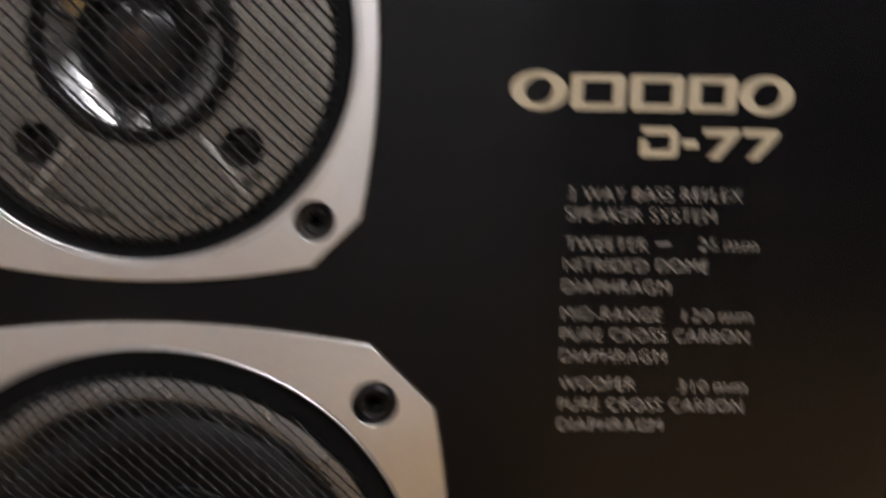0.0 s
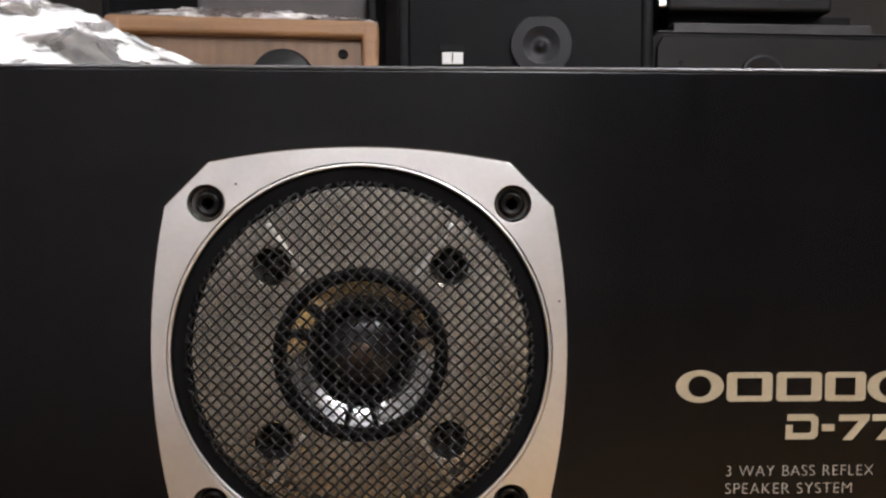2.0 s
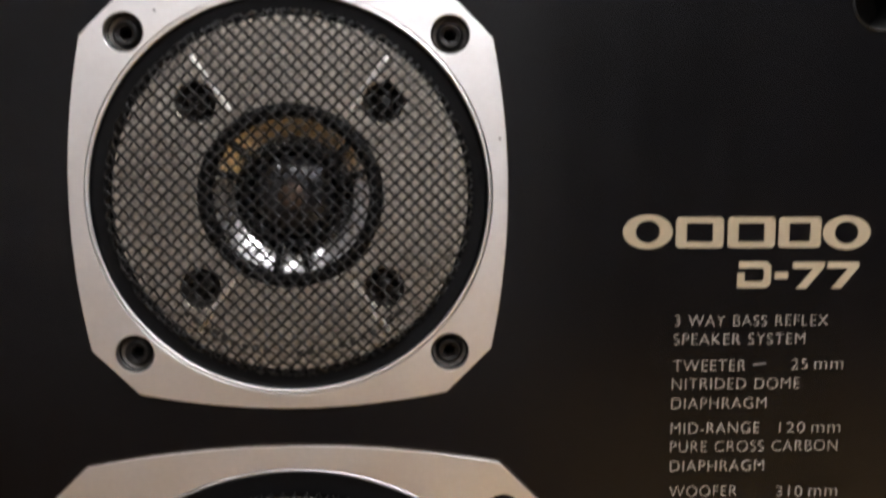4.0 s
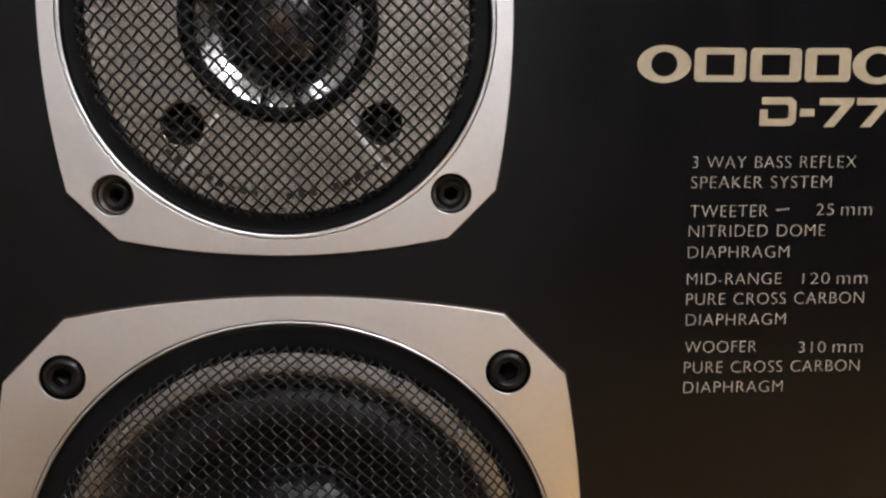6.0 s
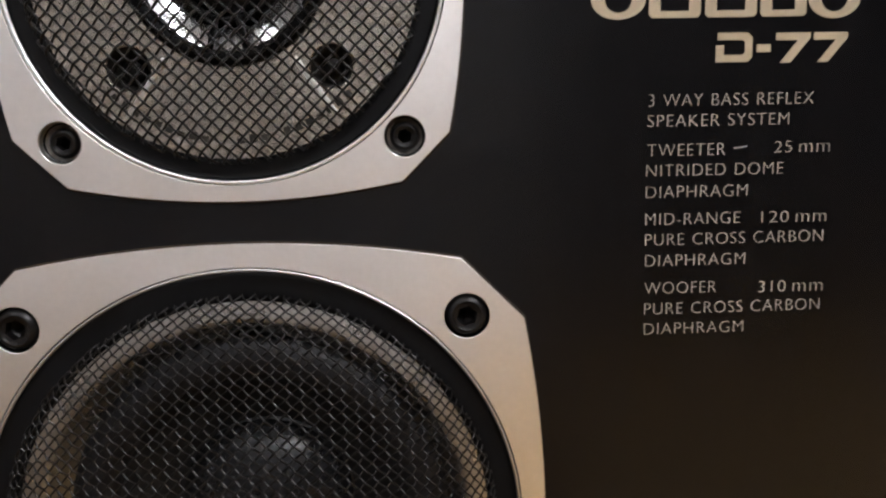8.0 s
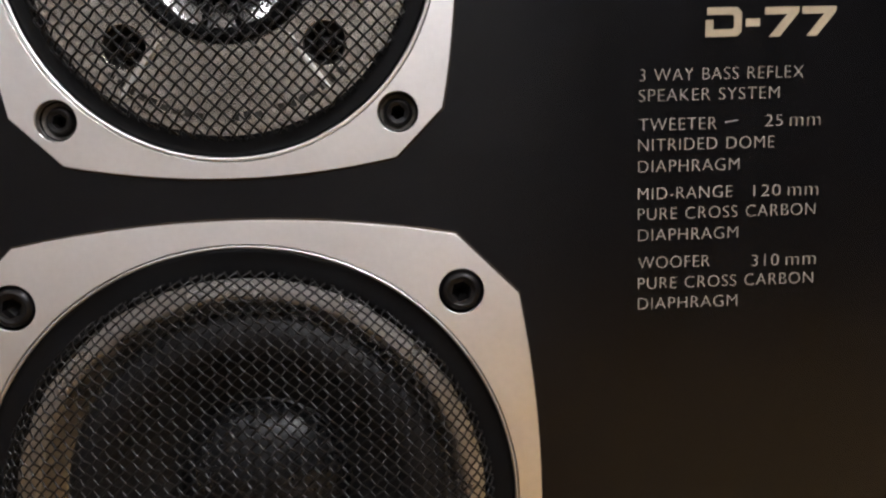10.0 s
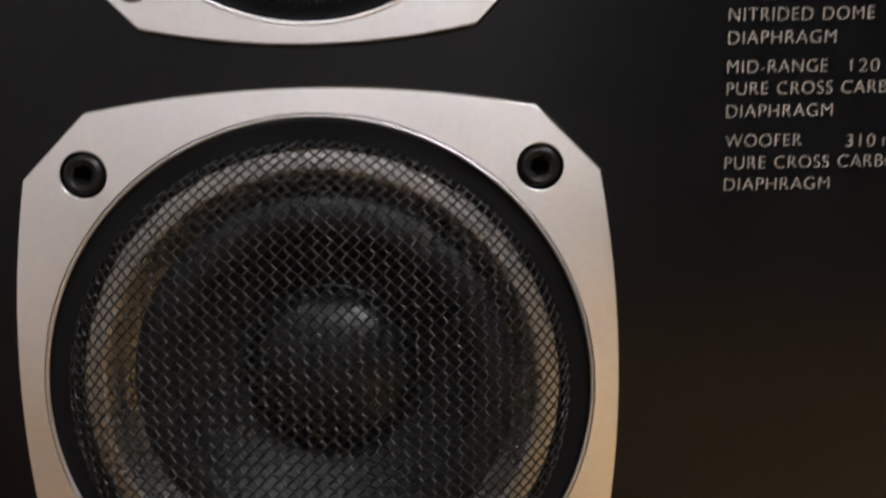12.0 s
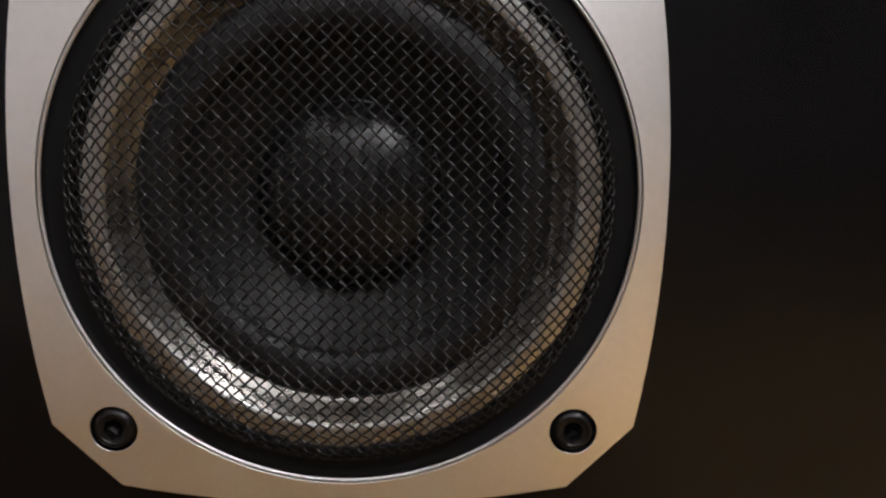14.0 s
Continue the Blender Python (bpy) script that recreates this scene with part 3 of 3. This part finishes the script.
# ---- things behind the loudspeaker ----
def crumple(name, mat, w, d, h, n=42, seed=1, sharp=1.0, power=2.0):
    """A heap of crumpled film, higher in the middle, with folds and facets."""
    bm = bmesh.new()
    grid = []
    for i in range(n + 1):
        row = []
        for j in range(n + 1):
            u, v = i / n * 2 - 1, j / n * 2 - 1
            dome = max(0.0, 1 - abs(u)) ** power * max(0.0, 1 - abs(v) ** 2.2)
            p = Vector((u * 3.1, v * 3.1, seed * 7.3))
            fold = noise.ridged_multi_fractal(p, 0.9, 2.1, 5, 0.9, 2.0) * 0.16 + noise.cell(p * 2.3) * 0.06 + abs(noise.noise(p * 4.5)) * 0.22
            z = h * dome ** 0.7 * (0.72 + fold * sharp)
            row.append(bm.verts.new((u * w / 2 + 0.012 * noise.noise(p * 2.7), v * d / 2 + 0.012 * noise.noise(p * 2.7 + Vector((9, 0, 0))), max(z, 0.0005))))
        grid.append(row)
    for i in range(n):
        for j in range(n):
            bm.faces.new((grid[i][j], grid[i + 1][j], grid[i + 1][j + 1], grid[i][j + 1]))
    bmesh.ops.triangulate(bm, faces=bm.faces)
    return part(name, bm, mat, smooth=True)


def slumped_bag(name, mat, w, d, h, n=90):
    """A loose bag that falls from its high end to nothing in one long slope, with soft folds running down it."""
    bm = bmesh.new()
    grid = []
    for i in range(n + 1):
        row = []
        for j in range(n + 1):
            u, v = i / n, j / n * 2 - 1
            slope = h * ((1 - u) * 0.88 + 0.12 * (1 - u) ** 3 - 0.05 * math.sin(u * math.pi * 2.0) * (1 - u))
            p = Vector((u * 3.4, v * 2.2, 4.7))
            fold = noise.noise(Vector((u * 2.0 + v * 1.4, v * 3.0 - u * 1.5, 2.1)) * 2.6) * 0.16 + abs(noise.noise(p * 3.2)) * 0.14 + noise.noise(p * 8.0) * 0.03
            z = slope * (1 + fold * 0.95 - 0.06) * max(0.0, 1 - abs(v) ** 3.2)
            row.append(bm.verts.new((u * w + 0.006 * noise.noise(p * 2.1), v * d / 2 + 0.010 * noise.noise(p * 2.7 + Vector((9, 0, 0))), max(z, 0.0004))))
        grid.append(row)
    for i in range(n):
        for j in range(n):
            bm.faces.new((grid[i][j], grid[i + 1][j], grid[i + 1][j + 1], grid[i][j + 1]))
    return part(name, bm, mat, smooth=True)


bag = slumped_bag("plastic_bag", M_BAG, 0.153, 0.16, 0.079)
bag.matrix_basis = pose(-0.193, 0.100, TOP + 0.0014, 0, 0, 0)
tagged(bag, "crumpled shiny clear plastic bag on the black loudspeaker", "plastic bag")


def cabinet_behind(name, label, at, turn, w, d, h, edge, m_edge, m_front, recess):
    """A floor-standing cabinet with rounded edge boards and a recessed front; its front faces -y."""
    t = thing(name, label, "loudspeaker", at, turn)
    part("side_board", box(-w / 2, -w / 2 + edge, 0, d, 0, h, 0.006, 3), m_edge, t)
    part("side_board", box(w / 2 - edge, w / 2, 0, d, 0, h, 0.006, 3), m_edge, t)
    part("top_board", box(-w / 2 + 0.004, w / 2 - 0.004, 0.0008, d, h - edge, h + 0.0006, 0.006, 3), m_edge, t)
    part("bottom_board", box(-w / 2 + edge, w / 2 - edge, 0.001, d, 0.0, edge), m_edge, t)
    part("back_board", box(-w / 2 + edge, w / 2 - edge, d - 0.02, d - 0.001, edge, h - edge), m_edge, t)
    part("front_board", box(-w / 2 + edge, w / 2 - edge, recess, recess + 0.02, edge, h - edge), m_front, t)
    return t


tan = cabinet_behind("wooden_loudspeaker", "tan wood-veneered loudspeaker with a dark round driver", (-0.2065, 0.70, 0), 4, 0.338, 0.30, 0.9395, 0.022, M_TAN_EDGE, M_TAN, 0.013)
part("driver", lathe([(0.041, 0.0126), (0.0405, 0.008), (0.037, 0.005), (0.033, 0.004), (0.028, 0.0), (0.015, -0.004), (0.0, -0.005)], 0.047, 0.863, 48), M_RUBBER, tan, "round black driver", smooth=True)
part("grille_hole", lathe([(0.0065, 0.0126), (0.0055, 0.0118), (0.0045, 0.0124), (0.0, 0.0128)], 0.123, 0.899, 20), M_BLACK, tan)

black = cabinet_behind("charcoal_loudspeaker", "charcoal loudspeaker with a grey round tweeter and white label", (0.147, 0.69, 0), -1, 0.322, 0.30, 1.10, 0.016, M_GREYTRIM, M_GREYBOX, 0.003)
horn_outline = [(0.0385 * math.cos(a * math.pi / 30), min(0.0345, 0.0385 * math.sin(a * math.pi / 30))) for a in range(60)]
horn = plate([[(x + 0.019, z + 0.905) for x, z in horn_outline], circle(0.0225, 0.019, 0.905, 48)], -0.003, 0.0029, 0.001)
part("tweeter", horn, M_HORN, black, "grey moulded tweeter ring")
part("tweeter_cone", lathe([(0.0246, -0.0026), (0.019, -0.0006), (0.014, 0.0020), (0.0105, 0.0028), (0.0060, 0.0010), (0.0045, -0.002), (0.0, -0.003)], 0.019, 0.905, 40), M_HORN, black, smooth=True)
part("bracket", box(-0.109, -0.075, -0.002, 0.0029, 0.896, 0.906, 0.001), M_GREYTRIM, black)
label = part("label", box(-0.105, -0.079, -0.0030, 0.0029, 0.881, 0.8955, 0.0008), M_WHITE, black, "small white label")
part("label_bar", box(-0.0932, -0.0914, -0.0034, -0.0031, 0.883, 0.894), M_HORN, label)
for x in (-0.132, 0.118):
    part("screw_hole", lathe([(0.0032, 0.0028), (0.0026, 0.0024), (0.0, 0.0027)], x, 0.941, 16), M_BLACK, black)

def chamfered_cabinet(t, w, d, h, cut):
    """A cabinet body with cut upper corners and a paler top edge, front at y = 0."""
    out = [(-w / 2, 0), (w / 2, 0), (w / 2, h - cut), (w / 2 - cut, h), (-w / 2 + cut, h), (-w / 2, h - cut)]
    part("body", plate([out], 0.004, d, 0.002), M_GREYTRIM, t)
    inset = 0.014
    face = [(-w / 2 + inset, 0.01), (w / 2 - inset, 0.01), (w / 2 - inset, h - cut - 0.004), (w / 2 - cut - 0.006, h - 0.006), (-w / 2 + cut + 0.006, h - 0.006), (-w / 2 + inset, h - cut - 0.004)]
    part("front_board", plate([face], -0.002, 0.0038, 0.001), M_BROWNBOX, t)
    part("top_edge", box(-w / 2 + cut, w / 2 - cut, 0.003, 0.030, h + 0.0003, h + 0.0023, 0.0008), M_TOPEDGE, t, "pale grey top edge")


low = thing("dark_loudspeaker", "dark grey loudspeaker with a round driver, under a brown box", "loudspeaker", (0.480, 0.70, 0), 2)
chamfered_cabinet(low, 0.36, 0.30, 0.9245, 0.015)
part("driver", lathe([(0.030, -0.0021), (0.029, -0.005), (0.025, -0.006), (0.022, -0.004), (0.0, -0.003)], -0.030, 0.868, 40), M_HORN, low, "grey driver ring", smooth=True)
for x in (-0.135, 0.128):
    part("screw_hole", lathe([(0.0034, -0.0021), (0.0028, -0.0026), (0.0, -0.0022)], x, 0.886, 16), M_BLACK, low)
crate = thing("brown_box", "dark brown box on a grey plinth lying on the dark loudspeaker", "box", (0.484, 0.725, 0.9270), 1)
part("plinth", box(-0.135, 0.135, 0.012, 0.25, 0.0, 0.0195, 0.002), M_TOPEDGE, crate, "grey plinth board")
# dark block put in for the shadow below the box's overhang
part("shadow_gap", box(-0.130, 0.125, 0.045, 0.245, 0.0197, 0.038), M_GREYTRIM, crate, "recessed dark block standing for the overhang's shadow")
part("box_body", box(-0.140, 0.085, 0.02, 0.26, 0.0382, 0.12, 0.005, 3), M_BROWNBOX, crate)
part("latch", box(-0.152, -0.1404, 0.022, 0.034, 0.043, 0.053, 0.002), M_LIP, crate, "small bright metal latch")

wrap = crumple("plastic_sheet", M_FILM, 0.335, 0.20, 0.034, n=60, seed=5, sharp=0.9, power=0.35)
wrap.matrix_basis = pose(-0.216, 0.812, 0.9405, 0, 0, 4)
tagged(wrap, "loose clear plastic film lying on the wooden loudspeaker", "plastic film")
parcel = thing("wrapped_parcel", "greyish brown parcel lying on the wooden loudspeaker", "parcel", (-0.205, 0.99, 0.9405), 4)
part("parcel_body", box(-0.13, 0.13, -0.07, 0.09, 0.0, 0.12, 0.008, 3), M_PARCEL, parcel)
part("parcel_flap", box(-0.131, 0.131, -0.0735, -0.0705, 0.05, 0.058, 0.001), M_GREYTRIM, parcel)
far = cabinet_behind("far_loudspeaker", "tall dark loudspeaker standing against the dim wall", (-0.35, 1.25, 0), 0, 0.55, 0.35, 1.5, 0.02, M_GREYTRIM, M_GREYBOX, 0.004)
copy_thing(far, pose(0.35, 1.27, 0, 0, 0, 0))
